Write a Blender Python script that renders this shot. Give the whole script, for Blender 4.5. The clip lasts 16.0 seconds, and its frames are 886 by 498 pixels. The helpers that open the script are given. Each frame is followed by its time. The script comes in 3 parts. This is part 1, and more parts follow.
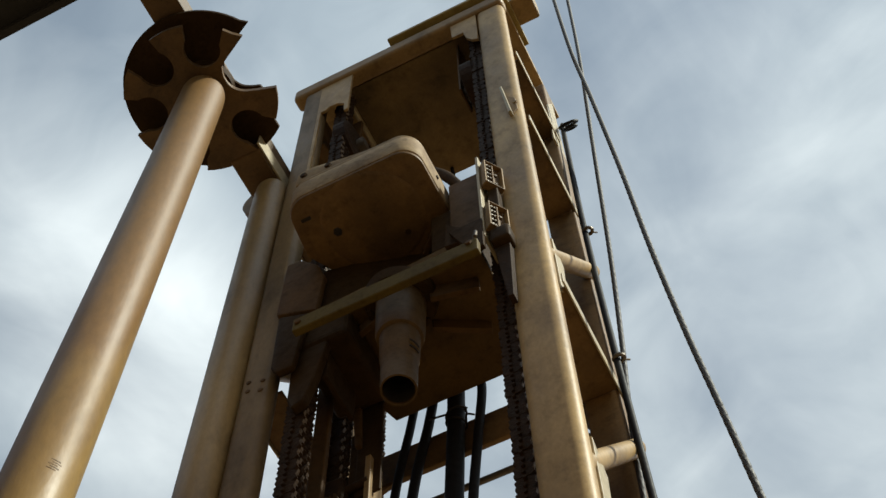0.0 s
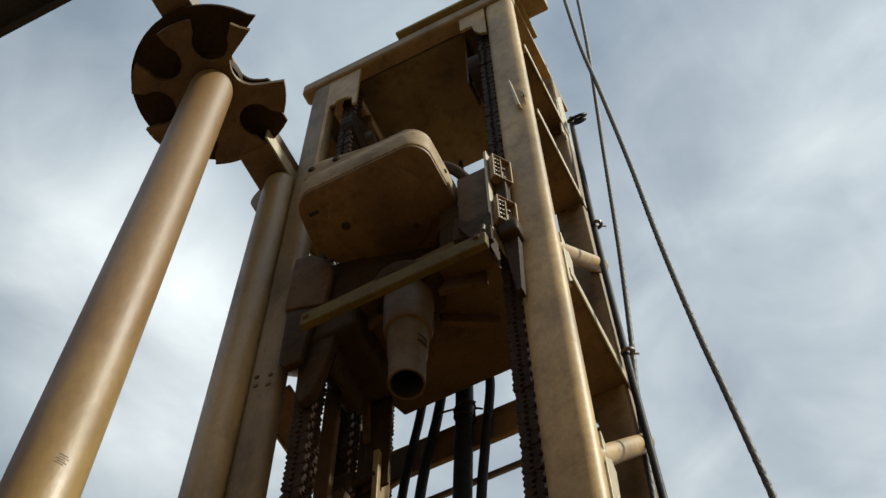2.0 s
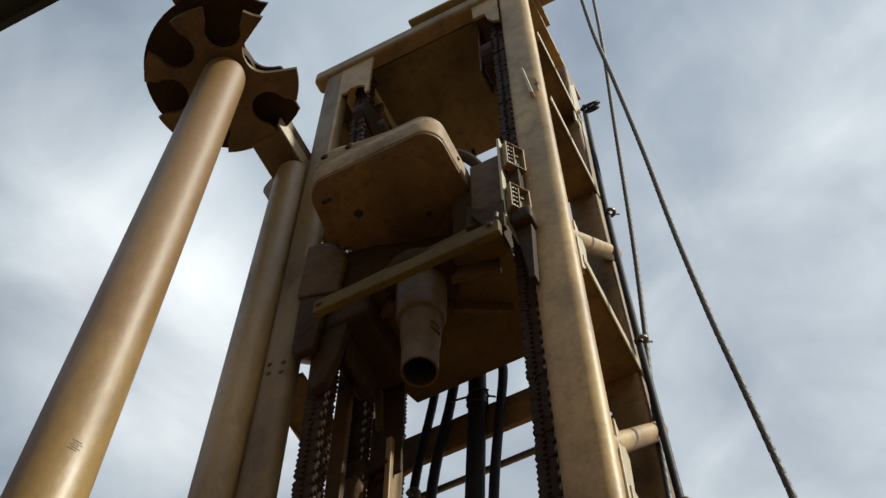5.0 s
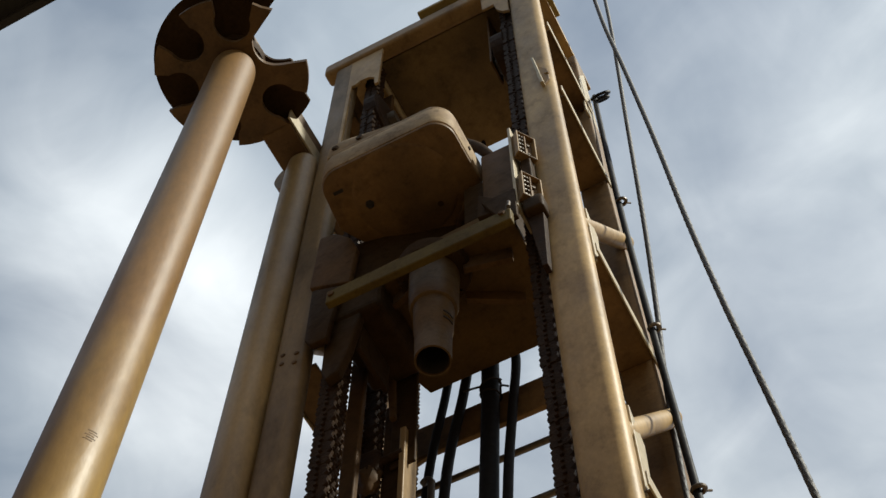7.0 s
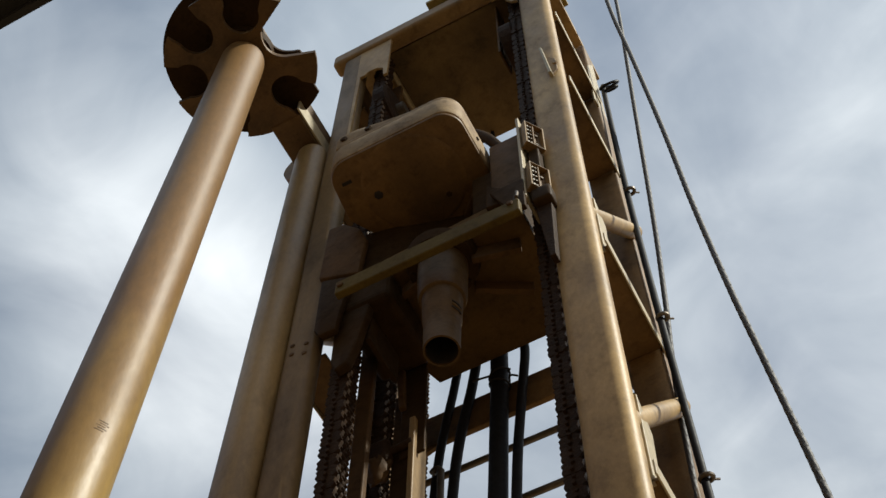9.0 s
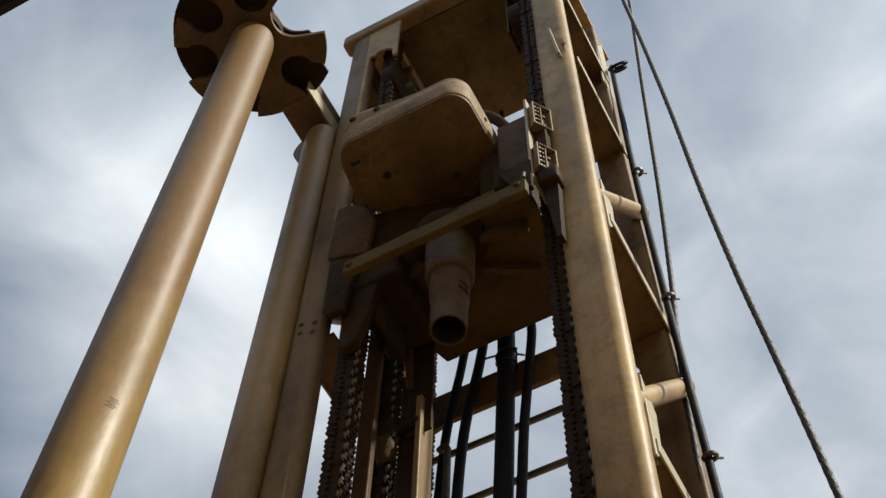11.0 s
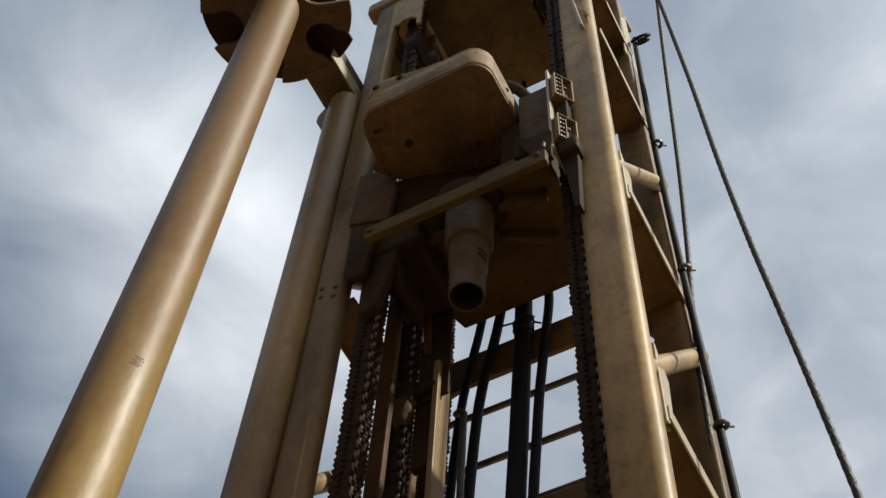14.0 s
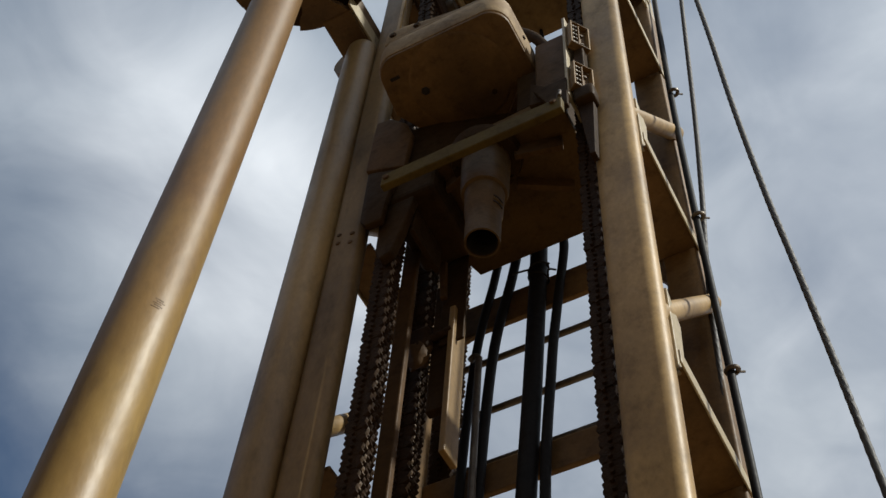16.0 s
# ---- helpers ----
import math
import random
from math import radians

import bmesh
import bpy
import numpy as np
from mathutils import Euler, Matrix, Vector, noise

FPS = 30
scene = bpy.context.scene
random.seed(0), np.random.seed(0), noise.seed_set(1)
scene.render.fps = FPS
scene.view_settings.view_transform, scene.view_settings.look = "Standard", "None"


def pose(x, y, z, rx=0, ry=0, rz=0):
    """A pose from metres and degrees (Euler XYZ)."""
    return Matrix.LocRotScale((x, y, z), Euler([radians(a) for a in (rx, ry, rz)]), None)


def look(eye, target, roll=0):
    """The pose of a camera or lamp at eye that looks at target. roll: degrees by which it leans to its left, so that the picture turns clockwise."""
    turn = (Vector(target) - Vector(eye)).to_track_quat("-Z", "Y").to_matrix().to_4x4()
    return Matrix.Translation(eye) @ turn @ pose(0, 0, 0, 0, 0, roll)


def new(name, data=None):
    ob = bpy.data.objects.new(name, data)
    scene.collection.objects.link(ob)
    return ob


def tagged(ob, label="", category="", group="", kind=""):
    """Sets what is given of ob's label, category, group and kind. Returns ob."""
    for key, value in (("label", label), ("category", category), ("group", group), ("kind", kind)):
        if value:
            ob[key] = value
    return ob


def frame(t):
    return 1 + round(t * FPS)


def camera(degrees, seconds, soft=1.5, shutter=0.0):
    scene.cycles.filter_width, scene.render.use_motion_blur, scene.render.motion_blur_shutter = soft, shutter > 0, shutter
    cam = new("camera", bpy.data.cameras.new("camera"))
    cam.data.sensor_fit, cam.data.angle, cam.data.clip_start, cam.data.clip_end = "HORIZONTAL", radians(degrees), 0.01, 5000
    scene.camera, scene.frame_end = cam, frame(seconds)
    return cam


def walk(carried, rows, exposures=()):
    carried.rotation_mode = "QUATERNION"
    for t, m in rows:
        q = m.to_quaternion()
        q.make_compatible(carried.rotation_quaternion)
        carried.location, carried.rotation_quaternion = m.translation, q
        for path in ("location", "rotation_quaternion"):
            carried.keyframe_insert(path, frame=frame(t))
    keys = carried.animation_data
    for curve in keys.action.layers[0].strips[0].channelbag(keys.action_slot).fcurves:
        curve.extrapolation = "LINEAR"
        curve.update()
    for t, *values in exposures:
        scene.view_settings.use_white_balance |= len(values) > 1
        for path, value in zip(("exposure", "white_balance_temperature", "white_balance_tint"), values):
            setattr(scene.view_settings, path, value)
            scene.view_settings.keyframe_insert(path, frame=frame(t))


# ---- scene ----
# camera and its path
cam = camera(37.65, 16.0, soft=1.45)
PATH = [
    (0.0, pose(0.001, 0.003, 1.699, 152.97, 0.88, 26.48)),
    (0.5, pose(0.002, 0.003, 1.703, 152.87, 0.81, 26.54)),
    (1.0, pose(0.003, 0.001, 1.702, 152.81, 0.72, 26.58)),
    (1.5, pose(0.005, 0.005, 1.705, 152.75, 0.64, 26.77)),
    (2.0, pose(0.002, 0.009, 1.708, 152.71, 0.54, 26.72)),
    (2.5, pose(0.002, 0.010, 1.707, 152.67, 0.43, 26.78)),
    (3.0, pose(-0.005, 0.015, 1.711, 152.66, 0.39, 26.75)),
    (3.5, pose(-0.004, 0.011, 1.708, 152.54, 0.30, 26.79)),
    (6.0, pose(-0.005, 0.018, 1.713, 152.08, -0.16, 27.12)),
    (6.5, pose(-0.002, 0.019, 1.711, 151.98, -0.24, 27.32)),
    (7.0, pose(-0.017, 0.025, 1.705, 152.06, -0.09, 27.55)),
    (7.5, pose(-0.020, 0.027, 1.703, 152.02, -0.12, 27.70)),
    (8.0, pose(-0.013, 0.027, 1.699, 151.89, -0.25, 27.85)),
    (8.5, pose(-0.010, 0.024, 1.698, 151.74, -0.32, 27.95)),
    (9.0, pose(-0.008, 0.021, 1.695, 151.60, -0.40, 27.98)),
    (11.5, pose(0.013, 0.009, 1.667, 150.43, -1.08, 28.03)),
    (12.0, pose(0.018, 0.001, 1.658, 150.18, -1.27, 27.95)),
    (12.5, pose(0.016, 0.000, 1.648, 150.02, -1.51, 27.77)),
    (13.0, pose(0.013, -0.000, 1.641, 149.86, -1.74, 27.60)),
    (13.5, pose(0.013, -0.005, 1.633, 149.62, -1.92, 27.56)),
    (14.0, pose(0.021, -0.003, 1.628, 149.35, -2.21, 27.65)),
    (14.5, pose(0.022, -0.011, 1.621, 148.89, -2.39, 27.66)),
    (15.0, pose(0.017, -0.004, 1.615, 148.54, -2.49, 27.80)),
    (15.5, pose(0.029, -0.011, 1.608, 147.77, -2.82, 27.84)),
    (16.0, pose(0.031, -0.009, 1.592, 147.16, -2.99, 27.86)),
]
walk(cam, PATH, ((0.0, 0.0, 6450, 0), (3.0, 0.0, 6500, 2), (6.5, 0.0, 6490, 4), (12.5, 0.0, 6450, 5), (13.5, -0.05, 6430, 5), (14.5, -0.2, 6400, 6), (16.0, -0.28, 6350, 6)))

# world: thin bright cloud over blue sky
world = bpy.data.worlds.new("sky")
scene.world = world
world.use_nodes = True
SUN_EL, SUN_AZ = radians(44), math.atan2(1.0, 0.075)   # azimuth measured from +y towards +x


def wnode(kind, **props):
    n = world.node_tree.nodes.new(kind)
    for k, v in props.items():
        n.inputs[k].default_value = v
    return n


def build_sky():
    nt = world.node_tree
    nt.nodes.clear()
    out = wnode("ShaderNodeOutputWorld")
    bg = wnode("ShaderNodeBackground", Strength=0.10)
    sky = wnode("ShaderNodeTexSky")
    sky.sky_type = "NISHITA"
    sky.sun_disc = False
    sky.sun_elevation, sky.sun_rotation = SUN_EL, SUN_AZ
    sky.air_density, sky.dust_density, sky.ozone_density = 1.0, 1.2, 1.0
    co = wnode("ShaderNodeTexCoord")
    sep = wnode("ShaderNodeSeparateXYZ")
    nt.links.new(co.outputs["Generated"], sep.inputs[0])
    zc = wnode("ShaderNodeMath")
    zc.operation = "MAXIMUM"
    zc.inputs[1].default_value = 0.08
    nt.links.new(sep.outputs["Z"], zc.inputs[0])
    u, v = wnode("ShaderNodeMath"), wnode("ShaderNodeMath")
    for n, o in ((u, "X"), (v, "Y")):
        n.operation = "DIVIDE"
        nt.links.new(sep.outputs[o], n.inputs[0])
        nt.links.new(zc.outputs[0], n.inputs[1])
    flat = wnode("ShaderNodeCombineXYZ")
    nt.links.new(u.outputs[0], flat.inputs[0])
    nt.links.new(v.outputs[0], flat.inputs[1])
    def math_node(op, a, b=None, clamp=False):
        n = wnode("ShaderNodeMath")
        n.operation, n.use_clamp = op, clamp
        for i, val in ((0, a), (1, b)):
            if val is None:
                continue
            if isinstance(val, (int, float)):
                n.inputs[i].default_value = val
            else:
                nt.links.new(val, n.inputs[i])
        return n.outputs[0]

    def span(src, lo, hi, a, b):
        n = wnode("ShaderNodeMapRange")
        n.interpolation_type = "SMOOTHSTEP"
        for k, val in (("From Min", lo), ("From Max", hi), ("To Min", a), ("To Max", b)):
            n.inputs[k].default_value = val
        nt.links.new(src, n.inputs["Value"])
        return n.outputs[0]

    def clouds(scale, detail, shift_by, distort):
        n = wnode("ShaderNodeTexNoise", Scale=scale, Detail=detail, Roughness=0.5, Distortion=distort)
        sh = wnode("ShaderNodeVectorMath")
        sh.operation = "ADD"
        sh.inputs[1].default_value = shift_by
        nt.links.new(flat.outputs[0], sh.inputs[0])
        nt.links.new(sh.outputs[0], n.inputs["Vector"])
        return n.outputs["Fac"]

    n1, n2 = clouds(3.2, 6.0, CLOUD_SHIFT, 0.5), clouds(7.5, 5.0, (4.1, 2.7, 0.0), 0.8)
    # the cloud sheet breaks up towards -x
    gap = span(u.outputs[0], -0.92, -0.63, -0.25, 0.80)
    edge = math_node("MAXIMUM", gap, span(u.outputs[0], -3.5, -2.2, 0.85, -0.25))
    cover = math_node("ADD", edge, math_node("MULTIPLY", math_node("SUBTRACT", n1, 0.5), 1.6), True)
    # its thick bright bank
    squash = wnode("ShaderNodeVectorMath")
    squash.operation = "MULTIPLY"
    squash.inputs[1].default_value = (1.0, 0.6, 0.0)
    nt.links.new(flat.outputs[0], squash.inputs[0])
    far = wnode("ShaderNodeVectorMath")
    far.operation = "DISTANCE"
    far.inputs[1].default_value = CLOUD_BANK
    nt.links.new(squash.outputs[0], far.inputs[0])
    bank = span(far.outputs["Value"], 0.035, 0.21, 1.0, 0.16)
    lift = math_node("ADD", span(v.outputs[0], 0.15, 0.80, -0.16, 0.14), span(u.outputs[0], -0.32, 0.06, 0.0, 0.16))
    thick = math_node("ADD", math_node("ADD", bank, lift), math_node("MULTIPLY", math_node("SUBTRACT", n2, 0.5), 0.8), True)
    tone = wnode("ShaderNodeMixRGB")
    tone.inputs[1].default_value, tone.inputs[2].default_value = (4.4, 4.95, 5.85, 1), (10.8, 11.0, 11.6, 1)
    nt.links.new(thick, tone.inputs[0])
    # an overcast sky is three times as bright overhead as at the horizon
    dim = math_node("MULTIPLY", math_node("ADD", math_node("MULTIPLY", sep.outputs["Z"], 2.0), 1.0), 0.36)
    low = wnode("ShaderNodeVectorMath")
    low.operation = "SCALE"
    nt.links.new(tone.outputs[0], low.inputs[0])
    nt.links.new(math_node("MAXIMUM", dim, 0.2), low.inputs["Scale"])
    mix = wnode("ShaderNodeMixRGB")
    nt.links.new(cover, mix.inputs[0])
    nt.links.new(sky.outputs[0], mix.inputs[1])
    nt.links.new(low.outputs[0], mix.inputs[2])
    nt.links.new(mix.outputs[0], bg.inputs["Color"])
    nt.links.new(bg.outputs[0], out.inputs[0])


CLOUD_SHIFT = (1.3, 0.4, 0.0)
CLOUD_BANK = (-0.49, 0.268, 0.0)
build_sky()
sun_dir = Vector((math.sin(SUN_AZ) * math.cos(SUN_EL), math.cos(SUN_AZ) * math.cos(SUN_EL), math.sin(SUN_EL)))
sun = new("sun", bpy.data.lights.new("sun", "SUN"))
sun.data.energy, sun.data.angle, sun.data.color = 5.0, radians(2.0), (1.0, 0.95, 0.86)
sun.matrix_world = look(sun_dir * 30, (0, 0, 0))


# materials
def material(name, base, rough=0.5, metal=0.0, dark=None, stain=0.5, scale=6.0, bump=0.15, grain=90.0, streak=1.0, third=None, third_at=0.62, spec=0.5, rise=None):
    m = bpy.data.materials.new(name)
    m.use_nodes = True
    nt = m.node_tree
    b = nt.nodes["Principled BSDF"]
    b.inputs["Metallic"].default_value = metal
    b.inputs["Specular IOR Level"].default_value = spec
    co = nt.nodes.new("ShaderNodeTexCoord")
    info = nt.nodes.new("ShaderNodeObjectInfo")
    jump = nt.nodes.new("ShaderNodeVectorMath")
    jump.operation = "MULTIPLY_ADD"
    jump.inputs[1].default_value = (1, 1, streak)
    spread = nt.nodes.new("ShaderNodeMath")
    spread.operation = "MULTIPLY"
    spread.inputs[1].default_value = 17.0
    nt.links.new(info.outputs["Random"], spread.inputs[0])
    nt.links.new(co.outputs["Object"], jump.inputs[0])
    nt.links.new(spread.outputs[0], jump.inputs[2])

    def noise_tex(s, detail, rough_):
        n = nt.nodes.new("ShaderNodeTexNoise")
        n.inputs["Scale"].default_value, n.inputs["Detail"].default_value, n.inputs["Roughness"].default_value = s, detail, rough_
        nt.links.new(jump.outputs[0], n.inputs["Vector"])
        return n

    def ramp(src, lo, hi, a=(0, 0, 0, 1), c=(1, 1, 1, 1)):
        r = nt.nodes.new("ShaderNodeValToRGB")
        r.color_ramp.elements[0].position, r.color_ramp.elements[0].color = lo, a
        r.color_ramp.elements[1].position, r.color_ramp.elements[1].color = hi, c
        nt.links.new(src, r.inputs[0])
        return r

    def mix(fac, a, c):
        x = nt.nodes.new("ShaderNodeMixRGB")
        nt.links.new(fac, x.inputs[0])
        for i, val in ((1, a), (2, c)):
            if isinstance(val, tuple):
                x.inputs[i].default_value = (*val, 1)
            else:
                nt.links.new(val, x.inputs[i])
        return x

    dark = dark or tuple(c * 0.45 for c in base)
    n1, n2, n3 = noise_tex(scale, 6, 0.6), noise_tex(grain, 3, 0.6), noise_tex(scale * 3.7, 5, 0.65)
    blot = ramp(n1.outputs["Fac"], 0.38, 0.70, c=(stain, stain, stain, 1))
    col = mix(blot.outputs[0], base, dark)
    spots = ramp(n3.outputs["Fac"], 0.52, 0.80, c=(stain * 0.8,) * 3 + (1,))
    col = mix(spots.outputs[0], col.outputs[0], tuple(c * 0.35 for c in dark))
    if third:
        n4 = noise_tex(scale * 0.55, 4, 0.5)
        amount = n4.outputs["Fac"]
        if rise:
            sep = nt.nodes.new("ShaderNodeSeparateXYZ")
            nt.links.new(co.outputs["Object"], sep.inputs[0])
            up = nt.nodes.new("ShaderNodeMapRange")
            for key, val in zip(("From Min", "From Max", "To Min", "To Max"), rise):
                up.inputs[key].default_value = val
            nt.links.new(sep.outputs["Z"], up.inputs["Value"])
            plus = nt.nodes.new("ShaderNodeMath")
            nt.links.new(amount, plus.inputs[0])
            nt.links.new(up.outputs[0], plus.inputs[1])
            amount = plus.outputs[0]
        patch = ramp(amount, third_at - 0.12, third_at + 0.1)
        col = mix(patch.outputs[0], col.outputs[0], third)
    fine = ramp(n2.outputs["Fac"], 0.3, 0.8, a=(0.84, 0.84, 0.84, 1), c=(1.08, 1.08, 1.08, 1))
    mul = nt.nodes.new("ShaderNodeMixRGB")
    mul.blend_type = "MULTIPLY"
    mul.inputs[0].default_value = 1.0
    nt.links.new(col.outputs[0], mul.inputs[1])
    nt.links.new(fine.outputs[0], mul.inputs[2])
    nt.links.new(mul.outputs[0], b.inputs["Base Color"])
    rr = nt.nodes.new("ShaderNodeMapRange")
    rr.inputs["To Min"].default_value, rr.inputs["To Max"].default_value = max(0.05, rough - 0.15), min(1.0, rough + 0.2)
    nt.links.new(n3.outputs["Fac"], rr.inputs["Value"])
    nt.links.new(rr.outputs[0], b.inputs["Roughness"])
    bm_ = nt.nodes.new("ShaderNodeBump")
    bm_.inputs["Strength"].default_value, bm_.inputs["Distance"].default_value = bump, 0.004
    add = nt.nodes.new("ShaderNodeMath")
    add.operation = "ADD"
    nt.links.new(n2.outputs["Fac"], add.inputs[0])
    nt.links.new(n3.outputs["Fac"], add.inputs[1])
    nt.links.new(add.outputs[0], bm_.inputs["Height"])
    nt.links.new(bm_.outputs[0], b.inputs["Normal"])
    return m


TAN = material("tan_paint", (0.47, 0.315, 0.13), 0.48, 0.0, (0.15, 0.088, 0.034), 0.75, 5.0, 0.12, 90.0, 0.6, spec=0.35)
# dirty tan, darkened as well for the shade on rear and underside parts
TAN_DIRTY_SHADED = material("greasy_shaded_tan_paint", (0.21, 0.122, 0.045), 0.55, 0.0, (0.075, 0.045, 0.02), 0.8, 6.0, spec=0.3)
# paler tan: sunlight put into the colour of edges and sunward faces
TAN_PALE = material("sunlit_pale_tan_paint", (0.48, 0.40, 0.25), 0.45, 0.0, (0.26, 0.2, 0.12), 0.5, 8.0)
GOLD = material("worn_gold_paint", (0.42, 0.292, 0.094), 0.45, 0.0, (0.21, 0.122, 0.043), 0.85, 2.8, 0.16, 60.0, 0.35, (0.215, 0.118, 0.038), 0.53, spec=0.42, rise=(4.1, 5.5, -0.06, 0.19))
TAN_STAINED = material("dark_stained_tan_paint", (0.215, 0.140, 0.052), 0.6, 0.0, (0.05, 0.032, 0.015), 0.85, 3.0, spec=0.3)
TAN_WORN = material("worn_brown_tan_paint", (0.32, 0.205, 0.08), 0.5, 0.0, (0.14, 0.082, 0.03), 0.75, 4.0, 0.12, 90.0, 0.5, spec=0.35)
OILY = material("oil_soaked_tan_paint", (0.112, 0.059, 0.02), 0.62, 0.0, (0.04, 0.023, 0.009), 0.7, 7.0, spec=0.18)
YELLOW = material("yellow_paint", (0.11, 0.076, 0.017), 0.6, 0.0, (0.05, 0.03, 0.010), 0.6, 9.0, spec=0.15)
DISC = material("oil_brown_disc_paint", (0.15, 0.085, 0.032), 0.5, 0.0, (0.06, 0.034, 0.014), 0.75, 7.0, spec=0.3)
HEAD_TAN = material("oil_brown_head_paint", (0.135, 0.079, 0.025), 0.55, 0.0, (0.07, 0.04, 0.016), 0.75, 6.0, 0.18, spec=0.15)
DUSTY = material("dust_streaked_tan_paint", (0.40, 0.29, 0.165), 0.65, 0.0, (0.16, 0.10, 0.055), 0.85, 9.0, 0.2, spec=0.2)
TAN_BROWN = material("dark_brown_tan_paint", (0.25, 0.162, 0.066), 0.5, 0.0, (0.10, 0.06, 0.024), 0.8, 3.5, 0.12, 90.0, 0.4, spec=0.3)
TAN_POST = material("worn_gold_tan_paint", (0.38, 0.255, 0.10), 0.42, 0.0, (0.15, 0.088, 0.034), 0.75, 3.0, 0.12, 90.0, 0.4, spec=0.45)
SPINDLE = material("oiled_spindle_paint", (0.108, 0.064, 0.024), 0.5, 0.0, (0.06, 0.034, 0.013), 0.75, 9.0, 0.18, spec=0.25)
GOLD_FLANGE = material("faded_yellow_paint", (0.36, 0.27, 0.085), 0.5, 0.0, (0.17, 0.11, 0.04), 0.6, 9.0, spec=0.3)
# greasy steel, darker still to carry the shade in and under the head
GRIMY_SHADED = material("greasy_shaded_steel", (0.05, 0.028, 0.011), 0.55, 0.0, (0.028, 0.016, 0.007), 0.7, 8.0, 0.3, 60.0, spec=0.06)
GREASE = material("greasy_chain_steel", (0.045, 0.024, 0.011), 0.6, 0.0, (0.015, 0.009, 0.005), 0.7, 30.0, 0.5, 160.0, spec=0.1)
# chain edge with the sun's brightness in its colour
CHAIN_EDGE = material("sunlit_chain_edge", (0.22, 0.15, 0.088), 0.45, 0.1, (0.08, 0.06, 0.04), 0.8, 40.0, 0.5, 160.0)
STEEL = material("dark_steel", (0.16, 0.13, 0.10), 0.4, 0.6, (0.06, 0.045, 0.03), 0.7, 12.0)
BRIGHT = material("worn_bare_steel", (0.42, 0.39, 0.34), 0.35, 0.8, (0.2, 0.16, 0.11), 0.6, 20.0)
RUBBER = material("black_rubber", (0.012, 0.011, 0.012), 0.55, 0.0, (0.014, 0.012, 0.010), 0.5, 14.0, spec=0.15)
ROPE = material("steel_rope", (0.045, 0.041, 0.040), 0.6, 0.0, (0.03, 0.027, 0.024), 0.6, 60.0)
BORE = material("dark_bore", (0.03, 0.024, 0.018), 0.7, 0.2)
BLACK = material("black_canopy_paint", (0.012, 0.012, 0.012), 0.7)
DIRT = material("brown_earth", (0.26, 0.165, 0.08), 0.95, 0.0, (0.10, 0.066, 0.038), 0.7, 0.6, 0.6, 12.0)


# mesh helpers
def part(name, bm, mat, parent=None, label="", smooth=False):
    me = bpy.data.meshes.new(name)
    bmesh.ops.recalc_face_normals(bm, faces=bm.faces[:])
    bm.to_mesh(me)
    bm.free()
    me.materials.append(mat)
    if smooth:
        me.shade_smooth()
        me.set_sharp_from_angle(angle=radians(40))
    ob = new(name, me)
    if parent is not None:
        ob.parent = parent
        chain = parent
        off = Vector((0, 0, 0))
        while chain is not None:
            off += chain.location
            chain = chain.parent
        me.transform(Matrix.Translation(-off))
    if label:
        tagged(ob, label)
    return ob


def thing(name, at, label, category, group="", kind=""):
    ob = new(name)
    ob.empty_display_size = 0.1
    ob.location = at
    return tagged(ob, label, category, group, kind)


def box(x0, x1, y0, y1, z0, z1, bevel=0.004, seg=2, bm=None):
    b = bmesh.new()
    bmesh.ops.create_cube(b, size=1.0)
    bmesh.ops.scale(b, vec=(x1 - x0, y1 - y0, z1 - z0), verts=b.verts)
    bmesh.ops.translate(b, vec=((x0 + x1) / 2, (y0 + y1) / 2, (z0 + z1) / 2), verts=b.verts)
    if bevel:
        bmesh.ops.bevel(b, geom=b.edges[:] + b.verts[:], offset=bevel, segments=seg, profile=0.5, affect="EDGES")
    return join(bm, b)


def join(bm, b):
    if bm is None:
        return b
    me = bpy.data.meshes.new("tmp")
    b.to_mesh(me)
    b.free()
    bm.from_mesh(me)
    bpy.data.meshes.remove(me)
    return bm


def lathe(p0, p1, profile, seg=32, bm=None, caps=True):
    """Rings of (share of the way, radius) about the line p0 to p1."""
    p0, p1 = Vector(p0), Vector(p1)
    q = (p1 - p0).to_track_quat("Z", "Y")
    b = bmesh.new()
    rings = []
    for s, r in profile:
        c = p0.lerp(p1, s)
        rings.append([b.verts.new(c + q @ Vector((r * math.cos(a), r * math.sin(a), 0))) for a in (2 * math.pi * k / seg for k in range(seg))])
    for r0, r1 in zip(rings, rings[1:]):
        for k in range(seg):
            b.faces.new((r0[k], r0[(k + 1) % seg], r1[(k + 1) % seg], r1[k]))
    if caps:
        b.faces.new(rings[0][::-1])
        b.faces.new(rings[-1])
    return join(bm, b)


def rod(p0, p1, r, seg=20, bm=None):
    return lathe(p0, p1, ((0, r), (1, r)), seg, bm)


